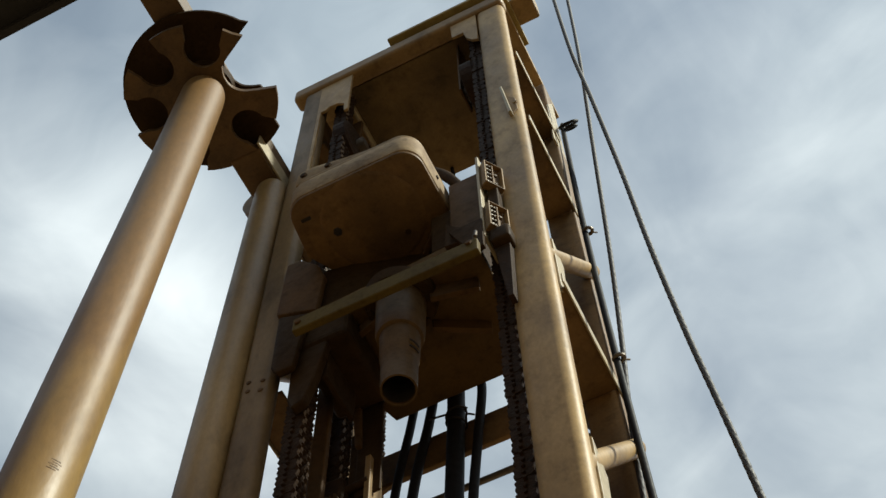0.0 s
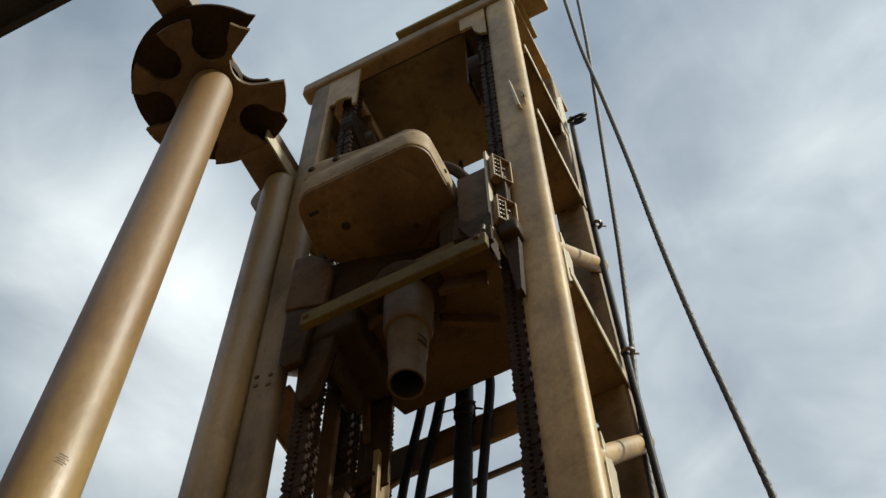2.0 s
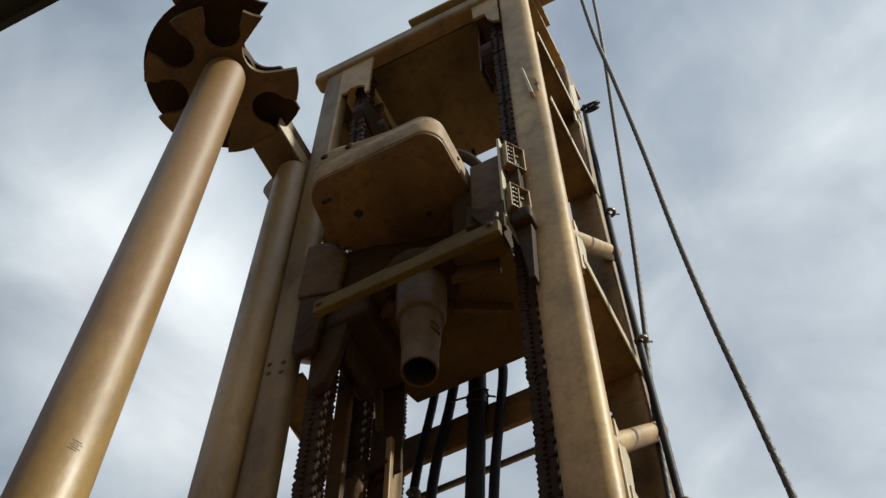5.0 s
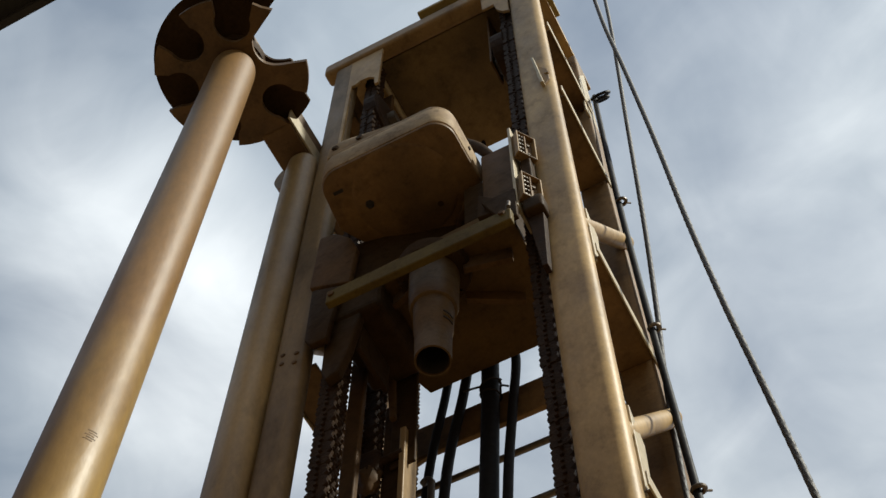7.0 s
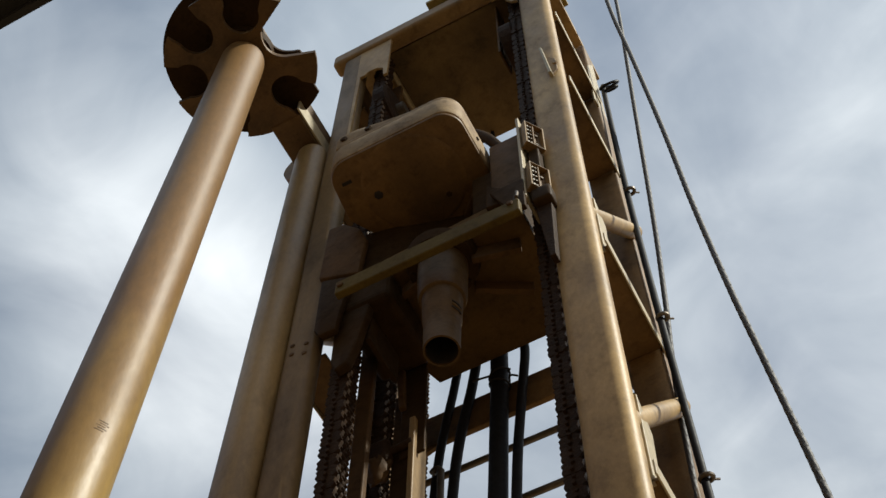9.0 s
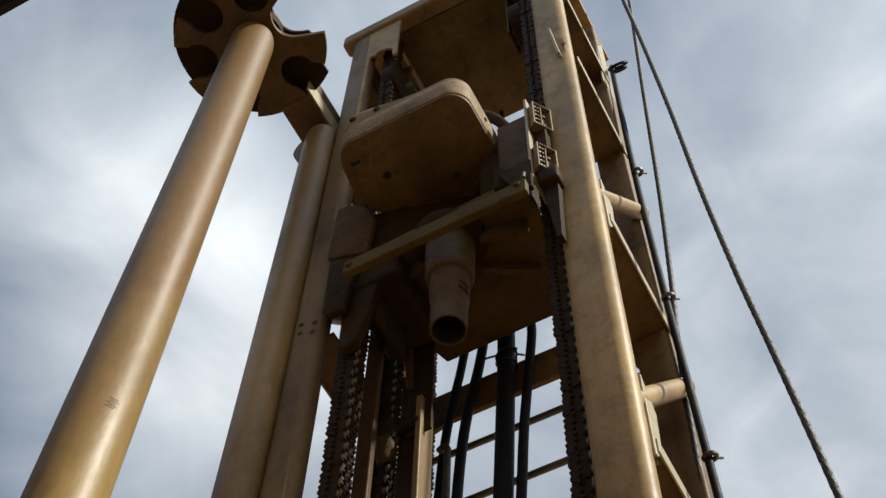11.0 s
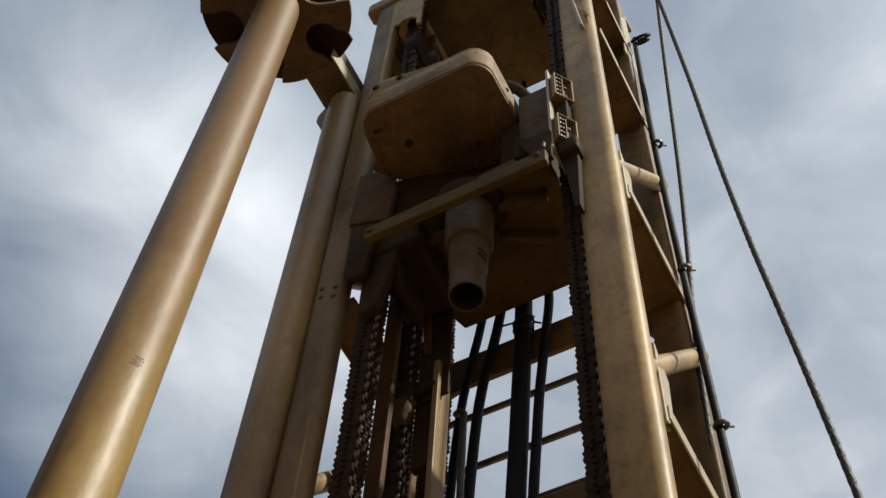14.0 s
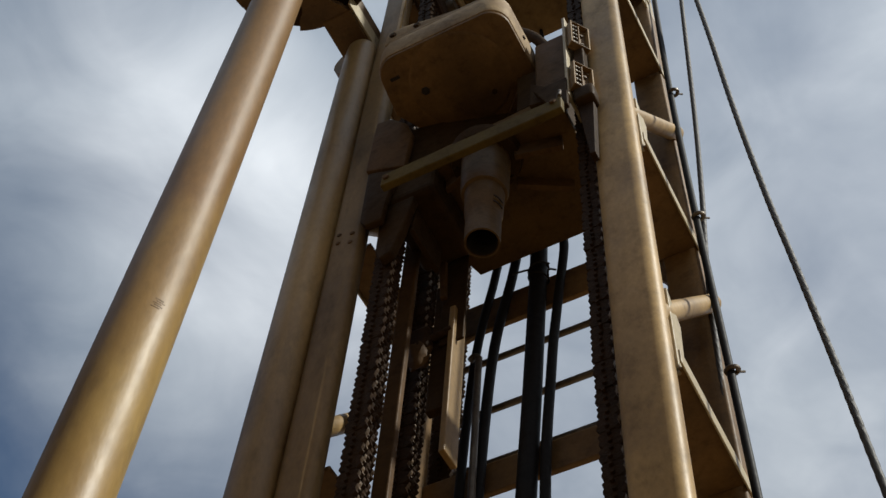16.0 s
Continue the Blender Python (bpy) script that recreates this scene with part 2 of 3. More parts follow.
def slab(points, z0, z1, bevel=0.003, bm=None, axis="z"):
    """A flat plate: its outline in the plane across the axis, from z0 to z1 along it."""
    b = bmesh.new()
    put = {"z": lambda u, v, w: (u, v, w), "y": lambda u, v, w: (u, w, v), "x": lambda u, v, w: (w, u, v)}[axis]
    lo = [b.verts.new(put(u, v, z0)) for u, v in points]
    hi = [b.verts.new(put(u, v, z1)) for u, v in points]
    n = len(points)
    b.faces.new(lo)
    b.faces.new(hi)
    for k in range(n):
        b.faces.new((lo[k], lo[(k + 1) % n], hi[(k + 1) % n], hi[k]))
    bmesh.ops.recalc_face_normals(b, faces=b.faces[:])
    if bevel:
        es = [e for e in b.edges if len(e.link_faces) == 2 and e.calc_face_angle() > 0.6]
        bmesh.ops.bevel(b, geom=es, offset=bevel, segments=2, profile=0.5, affect="EDGES")
    return join(bm, b)


def tube(points, r, seg=12, bm=None, steps=8):
    """A round hose through the points, smoothly bent."""
    ps = [Vector(p) for p in points]
    path = []
    for i in range(len(ps) - 1):
        a, b_, c, d = ps[max(i - 1, 0)], ps[i], ps[i + 1], ps[min(i + 2, len(ps) - 1)]
        for k in range(steps):
            t = k / steps
            path.append(0.5 * (2 * b_ + (c - a) * t + (2 * a - 5 * b_ + 4 * c - d) * t * t + (3 * b_ - a - 3 * c + d) * t ** 3))
    path.append(ps[-1])
    b = bmesh.new()
    rings = []
    side = None
    for i, p in enumerate(path):
        d = (path[min(i + 1, len(path) - 1)] - path[max(i - 1, 0)]).normalized()
        if side is None:
            side = d.orthogonal().normalized()
        side = (side - d * side.dot(d)).normalized()
        up = d.cross(side)
        rings.append([b.verts.new(p + r * (math.cos(a) * side + math.sin(a) * up)) for a in (2 * math.pi * k / seg for k in range(seg))])
    for r0, r1 in zip(rings, rings[1:]):
        for k in range(seg):
            b.faces.new((r0[k], r0[(k + 1) % seg], r1[(k + 1) % seg], r1[k]))
    b.faces.new(rings[0][::-1])
    b.faces.new(rings[-1])
    return join(bm, b)


def laid_rope(points, r, strands=6, lay=0.038):
    """A wire rope: a hose whose section is a six-lobed rosette that turns along it."""
    ps = [Vector(p) for p in points]
    path = []
    for i in range(len(ps) - 1):
        a, b_, c, d = ps[max(i - 1, 0)], ps[i], ps[i + 1], ps[min(i + 2, len(ps) - 1)]
        n = max(4, int((c - b_).length / 0.006))
        for k in range(n):
            t = k / n
            path.append(0.5 * (2 * b_ + (c - a) * t + (2 * a - 5 * b_ + 4 * c - d) * t * t + (3 * b_ - a - 3 * c + d) * t ** 3))
    path.append(ps[-1])
    seg = strands * 3
    verts, faces, run = [], [], 0.0
    side = None
    for i, p in enumerate(path):
        d = (path[min(i + 1, len(path) - 1)] - path[max(i - 1, 0)]).normalized()
        if side is None:
            side = d.orthogonal().normalized()
        side = (side - d * side.dot(d)).normalized()
        up = d.cross(side)
        run += (p - path[i - 1]).length if i else 0.0
        for k in range(seg):
            g = 2 * math.pi * k / seg
            rr = r * (0.94 + 0.06 * math.cos(strands * g + 2 * math.pi * run / lay * 1.0))
            verts.append(p + rr * (math.cos(g) * side + math.sin(g) * up))
        if i:
            o = (i - 1) * seg
            faces += [(o + k, o + (k + 1) % seg, o + seg + (k + 1) % seg, o + seg + k) for k in range(seg)]
    b = bmesh.new()
    vs = [b.verts.new(v) for v in verts]
    for f in faces:
        b.faces.new([vs[k] for k in f])
    return b


def bolt(at, way, r=0.011, h=0.01):
    a = Vector(at)
    return lathe(a, a + Vector(way).normalized() * h, ((0, r), (0.75, r), (1, r * 0.8)), 6)


# ground, unseen; its brown is set by the bounce it gives the undersides
b = bmesh.new()
bmesh.ops.create_grid(b, x_segments=40, y_segments=40, size=900)
tagged(part("ground", b, DIRT), "brown bare earth of the drill site", "ground", kind="structure")

# ---- mast ----
MX0, MX1 = -1.310, -0.392       # outer faces of the legs
FY, RY = 1.50, 1.90             # front faces of the front and rear legs
mast = thing("drill_mast", (-0.85, 1.7, 0), "tan painted steel lattice drill mast, stained and scratched", "drill mast")
SIDE_Z = (0.9, 1.8, 2.7, 3.63, 4.55, 5.65, 6.31)
# the -x leg has a darker, browner tan than the +x leg
for x0, x1 in ((MX0, -1.208), (-0.509, MX1)):
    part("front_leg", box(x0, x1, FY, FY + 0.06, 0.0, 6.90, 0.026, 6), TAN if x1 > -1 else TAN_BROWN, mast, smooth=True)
# rear legs: their shade is put into the darker paint
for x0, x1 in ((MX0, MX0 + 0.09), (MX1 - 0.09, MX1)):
    part("rear_leg", box(x0, x1 + (0.009 if x1 == MX1 else 0), RY, RY + 0.09, 0.0, 6.90, 0.008, 3), TAN_DIRTY_SHADED, mast, smooth=True)
for sx, x in ((-1, MX0), (1, MX1)):
    up = 0.055 if sx < 0 else 0.0
    for z in SIDE_Z:
        z += up * 1.8
        xi, xo = sorted((x - sx * 0.10, x + sx * 0.009))
        pl = part("side_plate", box(xi, xo, FY + 0.061, RY - 0.001, z, z + 0.012, 0.003), TAN_DIRTY_SHADED, mast)
        # the strip's sunlit look is helped by its paler colour
        xi, xo = sorted((x + sx * 0.009, x + sx * 0.014))
        part("edge_strip", box(xi, xo, FY + 0.035, RY + 0.03, z - 0.010, z + 0.032, 0.002), TAN_PALE, pl)
    for z in (1.06, 1.98, 2.90, 3.82, 4.74):
        xc = x + sx * 0.012
        part("diagonal_tube", rod((x - sx * 0.028, FY + 0.03, z - 0.027 + up), (xc, RY + 0.02, z + 0.49 + up), 0.025), TAN, mast, smooth=True)
        part("gusset", slab(((FY + 0.061, z - 0.20), (FY + 0.105, z - 0.16), (FY + 0.125, z + 0.03), (FY + 0.061, z + 0.10)), x - sx * 0.004 - 0.004, x - sx * 0.004 + 0.004, 0.002, axis="x"), TAN_PALE, mast)
REAR = ((5.29, 5.48), (4.625, 4.797), (3.93, 4.07), (2.9, 3.08), (1.8, 1.98), (5.875, 6.157))
for z0, z1 in REAR:
    part("cross_member", box(MX0 + 0.09, MX1 - 0.09, RY + 0.068, RY + 0.086, z0 + 0.03, z1, 0.004), TAN_DIRTY_SHADED, mast)
for z in (4.593, 4.366, 4.15, 3.6, 3.35):
    part("ladder_rung", rod((MX0 + 0.09, RY + 0.135, z), (MX1 - 0.09, RY + 0.135, z), 0.010, 10), STEEL, mast)
for x in (MX0 + 0.08, MX1 - 0.08):
    part("ladder_rail", box(x - 0.012, x + 0.012, RY + 0.115, RY + 0.150, 0.0, 5.0, 0.003), STEEL, mast)
for x, z in ((-1.277, 4.656), (-1.232, 4.637), (-1.275, 4.612), (-1.234, 4.592)):
    part("leg_bolt", bolt((x, FY + 0.001, z), (0, -1, 0), 0.008, 0.004), OILY, mast)
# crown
part("crown_plate", box(-1.14, MX1 - 0.12, FY + 0.062, 2.11, 6.900, 6.915, 0.004), TAN_STAINED, mast)
part("crown_beam", box(MX0 - 0.05, MX1 + 0.005, FY - 0.012, FY + 0.06, 6.890, 6.985, 0.018, 4), TAN_WORN, mast)
part("crown_flange", box(-0.905, MX1 + 0.02, FY - 0.028, 1.76, 7.0205, 7.045, 0.004), GOLD_FLANGE, mast)
part("crown_side", box(MX1 - 0.12, MX1 - 0.1, FY + 0.06, 2.11, 6.6, 6.9, 0.004), TAN_DIRTY_SHADED, mast)
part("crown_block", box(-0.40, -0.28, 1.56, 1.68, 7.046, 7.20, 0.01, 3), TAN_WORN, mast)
part("crown_side", box(MX0 + 0.01, MX0 + 0.03, FY + 0.06, 2.11, 6.6, 6.9, 0.004), TAN_DIRTY_SHADED, mast)
part("crown_back", box(MX0 + 0.03, -1.15, 2.09, 2.11, 6.6, 6.9, 0.004), TAN_DIRTY_SHADED, mast)
part("crown_lip", box(-1.152, -1.141, FY + 0.06, 2.10, 6.855, 6.915, 0.002), TAN_PALE, mast)
part("crown_gusset", slab(((-1.235, 6.9), (-1.08, 6.9), (-1.083, 6.50), (-1.10, 6.50), (-1.104, 6.58), (-1.135, 6.615), (-1.172, 6.62), (-1.19, 6.60), (-1.21, 6.60), (-1.215, 5.62), (-1.235, 5.58)), FY + 0.002, FY + 0.014, 0.002, axis="y"), TAN, mast)
part("crown_gusset", slab(((-0.51, 6.9), (-0.625, 6.9), (-0.62, 6.74), (-0.57, 6.74), (-0.56, 6.66), (-0.535, 6.60), (-0.51, 6.58)), FY + 0.002, FY + 0.014, 0.002, axis="y"), TAN, mast)
part("lug", slab(((-0.450, 5.89), (-0.441, 5.89), (-0.420, 5.64), (-0.432, 5.64)), FY - 0.022, FY + 0.002, 0.002, axis="y"), TAN_PALE, mast)
part("lug_web", slab(((-0.439, 5.84), (-0.405, 5.775), (-0.403, 5.68), (-0.424, 5.65)), FY - 0.005, FY + 0.001, 0.001, axis="y"), TAN_WORN, mast)
part("lug_bolt", bolt((-0.407, FY, 5.735), (0, -1, 0), 0.009, 0.010), TAN_WORN, mast)
part("side_gusset", slab(((1.86, 6.20), (1.985, 6.24), (1.985, 6.86), (1.88, 6.60)), MX1 + 0.001, MX1 + 0.009, 0.002, axis="x"), TAN_PALE, mast)
for z in (5.33, 4.665, 3.97):
    for x, d in ((MX0 + 0.09, 1), (MX1 - 0.09, -1)):
        arc = [(x, z)] + [(x + d * (0.2 - 0.2 * math.sin(radians(a))), z - 0.2 + 0.2 * math.cos(radians(a))) for a in range(0, 91, 15)]
        part("corner_gusset", slab(arc, RY + 0.072, RY + 0.084, 0.0, axis="y"), TAN_DIRTY_SHADED, mast)
part("crown_top", box(MX0 - 0.02, MX1, FY + 0.06, 2.11, 6.985, 7.02, 0.004), TAN, mast)

# ---- rod carousel ----
CX, CY, CZ = -1.401, 1.083, 6.037
STAMP_A, STAMP_Z = -26.7, 3.794
car = thing("rod_carousel", (CX, CY, 0), "gold-brown painted rod carousel, central tube under a notched top disc", "rod carousel")
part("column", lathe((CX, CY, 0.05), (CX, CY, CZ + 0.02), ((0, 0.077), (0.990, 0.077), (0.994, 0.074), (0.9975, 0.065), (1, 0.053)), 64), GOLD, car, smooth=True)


for k in range(5):
    a = radians(STAMP_A + (0.0, 3.0, -2.0, 1.0, -3.0)[k])
    z = STAMP_Z - 0.007 * k
    q = [(CX + 0.0775 * math.cos(a + g), CY + 0.0775 * math.sin(a + g)) for g in (-0.13, 0.0, 0.13)] + [(CX + 0.0768 * math.cos(a + g), CY + 0.0768 * math.sin(a + g)) for g in (0.13, 0.0, -0.13)]
    part("stamp_bar", slab(q, z, z + 0.003, 0.0), TAN_DIRTY_SHADED, car)
DX, DY = CX - 0.027, CY + 0.02      # the disc sits a little off the tube
PK = [radians(d) for d in (57, 131, 192, 245, 302)]


def smooth_run(m_):
    """A soft curve through the points of a mouth, its two ends left straight."""
    pts = [tuple(m_[0])]
    for i in range(1, len(m_) - 2):
        a, b_, c, d = m_[i - 1], m_[i], m_[i + 1], m_[i + 2]
        for q in range(4):
            t = q / 4
            pts.append(tuple(0.5 * (2 * b_ + (c - a) * t + (2 * a - 5 * b_ + 4 * c - d) * t * t + (3 * b_ - a - 3 * c + d) * t ** 3)))
    return pts + [tuple(m_[-2]), tuple(m_[-1])]


def disc_outline(radius, mouth, pockets, cx=0.0, cy=0.0, throat=0.060, rh=0.064, rp=0.19):
    """Open rod pockets round the rim and one wide mouth towards the mast."""
    pts = smooth_run([Vector(p) for p in mouth])
    last = math.atan2(pts[-1][1] - cy, pts[-1][0] - cx)
    end = 2 * math.pi + math.atan2(pts[0][1] - cy, pts[0][0] - cx)
    flare = math.asin(throat * 1.16 / radius)
    stops = [(a - flare, a + flare, a) for a in pockets] + [(end, end, None)]
    for a0, a1, a in stops:
        m = max(2, int((a0 - last) / 0.09))
        for i in range(1, m + (a is not None)):
            g = last + (a0 - last) * i / m
            pts.append((cx + radius * math.cos(g), cy + radius * math.sin(g)))
        if a is not None:
            t = math.asin(throat / rh)
            for i in range(19):
                g = a - t - (2 * math.pi - 2 * t) * i / 18
                pts.append((rp * math.cos(a) + rh * math.cos(g), rp * math.sin(a) + rh * math.sin(g)))
            pts.append((cx + radius * math.cos(a1), cy + radius * math.sin(a1)))
        last = a1
    return [(DX + u, DY + v) for u, v in pts]


MOUTH = ((0.250, -0.140), (0.146, -0.088), (0.125, -0.064), (0.118, -0.032), (0.125, 0.006), (0.154, 0.035), (0.209, 0.056), (0.262, 0.073))
COVER_MOUTH = ((0.275, -0.16), (0.15, -0.10), (0.124, -0.07), (0.118, -0.04), (0.122, 0.0), (0.140, 0.033), (0.172, 0.052), (0.198, 0.064), (0.195, 0.10), (0.178, 0.188))
part("pocket_plate", slab(disc_outline(0.271, MOUTH, PK, 0.003, -0.005), CZ, CZ + 0.022, 0.0), DISC, car)
part("cover_plate", slab(disc_outline(0.292, COVER_MOUTH, (), 0.013, -0.010), CZ + 0.07, CZ + 0.085, 0.0), GRIMY_SHADED, car)
part("hub", rod((CX, CY, CZ + 0.022), (CX, CY, CZ + 0.07), 0.1, 32), GRIMY_SHADED, car, smooth=True)

arm = thing("carousel_arm", (-1.37, 1.51, 0), "tan steel post with an arm reaching over the rod carousel", "support arm")
part("post", lathe((-1.372, 1.515, 0), (-1.372, 1.515, 6.03), ((0, 0.061), (0.985, 0.061), (0.996, 0.058), (1, 0.05)), 40), TAN_POST, arm, smooth=True)
part("beam", box(-1.455, -1.335, 0.35, 1.57, 6.134, 6.23, 0.006), DISC, arm)
part("end_bracket", box(-1.455, -1.335, 1.35, 1.58, 6.032, 6.133, 0.006), DISC, arm)
# lit side face of the bracket, a thin box in the sunlit colour
part("bracket_edge", box(-1.334, -1.326, 1.33, 1.58, 6.04, 6.125, 0.002), TAN_PALE, arm)
part("pulley", rod((-1.455, 1.60, 6.25), (-1.455, 1.64, 6.25), 0.125, 32), TAN_DIRTY_SHADED, arm, smooth=True)

# ---- drill head ----
HZ = -0.65
head = thing("rotary_drill_unit", (-0.845, 1.55, 5.0 + HZ), "greasy tan rotary drill head with hollow spindle in the mast", "drill head")


def hz(z):
    return z + HZ


def rounded(x0, x1, y0, y1, r, n=8):
    pts = []
    for cx, cy, a0 in ((x1 - r, y1 - r, 0), (x0 + r, y1 - r, 90), (x0 + r, y0 + r, 180), (x1 - r, y0 + r, 270)):
        for k in range(n + 1):
            a = radians(a0 + 90 * k / n)
            pts.append((cx + r * math.cos(a), cy + r * math.sin(a)))
    return pts


def gear_outline(inset, r=0.065, n=8):
    """The gearbox from above: rounded front corners and a cut-off rear corner."""
    x0, x1, y0, y1 = -1.098 + inset, -0.660 - inset, 1.260 + inset, 1.565 - inset
    pts = []
    for cx, cy, a0, rr in ((x1 - r, y0 + r, 270, r), (x0 + r * 1.1, y0 + r * 1.1, 180, r * 1.1)):
        arc = [(cx + rr * math.cos(radians(a0 + 90 * k / n)), cy + rr * math.sin(radians(a0 + 90 * k / n))) for k in range(n + 1)]
        pts += arc[::-1]
    return pts + [(x0 - 0.012, y1 - 0.12), (x0 + 0.03, y1 - 0.05), (x0 + 0.10, y1 - 0.02), (-0.80, y1 + 0.03), (-0.76, y1 + 0.02), (x1, 1.50)]


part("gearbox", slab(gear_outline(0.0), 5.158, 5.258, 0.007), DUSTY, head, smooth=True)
# underside split from the walls so its grease and shade get a darker colour
pan = part("oil_pan", slab(gear_outline(0.003), 5.143, 5.1575, 0.006), TAN_DIRTY_SHADED, head, smooth=True)
part("pan_ring", lathe((-0.875, 1.42, 5.138), (-0.875, 1.42, 5.143), ((0, 0.145), (0.5, 0.152), (1, 0.156)), 56), TAN_DIRTY_SHADED, pan, smooth=True)
part("drain_plug", bolt((-0.985, 1.405, 5.143), (0, 0, -1), 0.014, 0.012), BORE, pan)
part("level_plug", bolt((-0.80, 1.50, 5.143), (0, 0, -1), 0.010, 0.008), GRIMY_SHADED, pan)
part("pan_slot", box(-1.065, -1.035, 1.325, 1.335, 5.139, 5.1435, 0.0), BORE, pan)
part("pan_web", slab(((-0.790, 1.575), (-0.776, 1.585), (-0.690, 1.50), (-0.70, 1.49)), 5.11, 5.1425, 0.002), OILY, pan)
for y in (1.41,):
    part("wall_bolt", bolt((-0.660, y, 5.21), (1, 0, 0), 0.007, 0.005), STEEL, head)
part("gearbox_lid", slab(gear_outline(0.004), 5.260, 5.282, 0.006), TAN_WORN, head, smooth=True)
part("lid_block", slab(((-1.072, 5.2825), (-0.765, 5.2825), (-0.80, 5.300), (-0.90, 5.330), (-0.99, 5.366), (-1.055, 5.372), (-1.068, 5.362)), 1.270, 1.52, 0.010, axis="y"), DUSTY, head, smooth=True)
part("lid_flange", slab(rounded(-1.066, -0.99, 1.276, 1.51, 0.02), 5.3725, 5.382, 0.003), TAN_WORN, head, smooth=True)
for x in (-1.045, -1.01):
    part("flange_bolt", bolt((x, 1.295, 5.3825), (0, 0, 1), 0.009, 0.010), STEEL, head)
for x, z in ((-1.04, 5.325), (-0.955, 5.315)):
    part("block_bolt", bolt((x, 1.2698, z), (0, -1, 0), 0.012, 0.007), GRIMY_SHADED, head)
part("spindle", lathe((-0.845, 1.55, 4.39), (-0.845, 1.55, 4.811), ((0.53, 0.036), (0.02, 0.0395), (0, 0.042), (0, 0.047), (0.157, 0.048), (0.31, 0.0485), (0.32, 0.052), (0.565, 0.055), (0.572, 0.063), (0.63, 0.067), (1, 0.070)), 48), SPINDLE, head, smooth=True)
# added dark liner and cap: the hollow's inner shade as colour
part("bore", lathe((-0.845, 1.55, 4.393), (-0.845, 1.55, 4.559), ((0, 0.0385), (0.03, 0.0385), (1, 0.0352)), 32, caps=False), BORE, head, smooth=True)
part("bore_plug", rod((-0.845, 1.55, 4.55), (-0.845, 1.55, 4.56), 0.034, 24), BORE, head)
for k in range(3):
    a = radians(-16.0)
    q = [(-0.845 + r * math.cos(a + g), 1.55 + r * math.sin(a + g)) for r, gs in ((0.0555, (-0.32, -0.1, 0.1, 0.32)), (0.050, (0.32, 0.1, -0.1, -0.32))) for g in gs]
    part("wrench_slot", slab(q, 4.525 + 0.014 * k, 4.530 + 0.014 * k, 0.0), BORE if k != 1 else HEAD_TAN, head)
part("flange", lathe((-0.845, 1.55, 4.812), (-0.845, 1.55, 4.848), ((0, 0.098), (0.7, 0.105), (1, 0.105)), 40), GRIMY_SHADED, head, smooth=True)
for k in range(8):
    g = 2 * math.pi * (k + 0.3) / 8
    part("flange_bolt", bolt((-0.845 + 0.088 * math.cos(g), 1.55 + 0.088 * math.sin(g), 4.812), (0, 0, -1), 0.009, 0.010), GRIMY_SHADED, head)
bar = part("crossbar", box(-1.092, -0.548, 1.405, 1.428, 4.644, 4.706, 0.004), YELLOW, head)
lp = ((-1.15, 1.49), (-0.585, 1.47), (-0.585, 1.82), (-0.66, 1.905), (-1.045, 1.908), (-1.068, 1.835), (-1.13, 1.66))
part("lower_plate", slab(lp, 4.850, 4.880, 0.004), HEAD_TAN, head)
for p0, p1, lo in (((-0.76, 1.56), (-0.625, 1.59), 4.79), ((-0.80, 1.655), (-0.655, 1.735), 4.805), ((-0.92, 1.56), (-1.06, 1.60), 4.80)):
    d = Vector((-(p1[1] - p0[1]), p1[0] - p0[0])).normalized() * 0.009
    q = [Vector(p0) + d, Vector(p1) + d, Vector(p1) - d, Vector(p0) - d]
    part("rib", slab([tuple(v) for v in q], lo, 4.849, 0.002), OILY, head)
part("chain_yoke", box(-1.150, -0.985, 1.50, 1.76, 4.72, 4.849, 0.02, 3), GRIMY_SHADED, head)
part("yoke_ear", slab(((-1.155, 4.75), (-1.045, 4.75), (-1.075, 4.56), (-1.10, 4.47), (-1.135, 4.455), (-1.152, 4.50)), 1.51, 1.54, 0.006, axis="y"), GRIMY_SHADED, head)
part("yoke_web", box(-1.075, -1.060, 1.545, 1.70, 4.60, 4.719, 0.003), GRIMY_SHADED, head)
part("body", slab(((-1.104, 1.502), (-1.0, 1.522), (-0.80, 1.583), (-0.76, 1.583), (-0.69, 1.528), (-0.605, 1.541), (-0.605, 1.84), (-1.104, 1.84)), 4.882, 5.1428, 0.0), GRIMY_SHADED, head)
part("rear_housing", box(-1.104, -0.745, 1.615, 1.835, 5.1425, 5.27, 0.015, 3), GRIMY_SHADED, head)


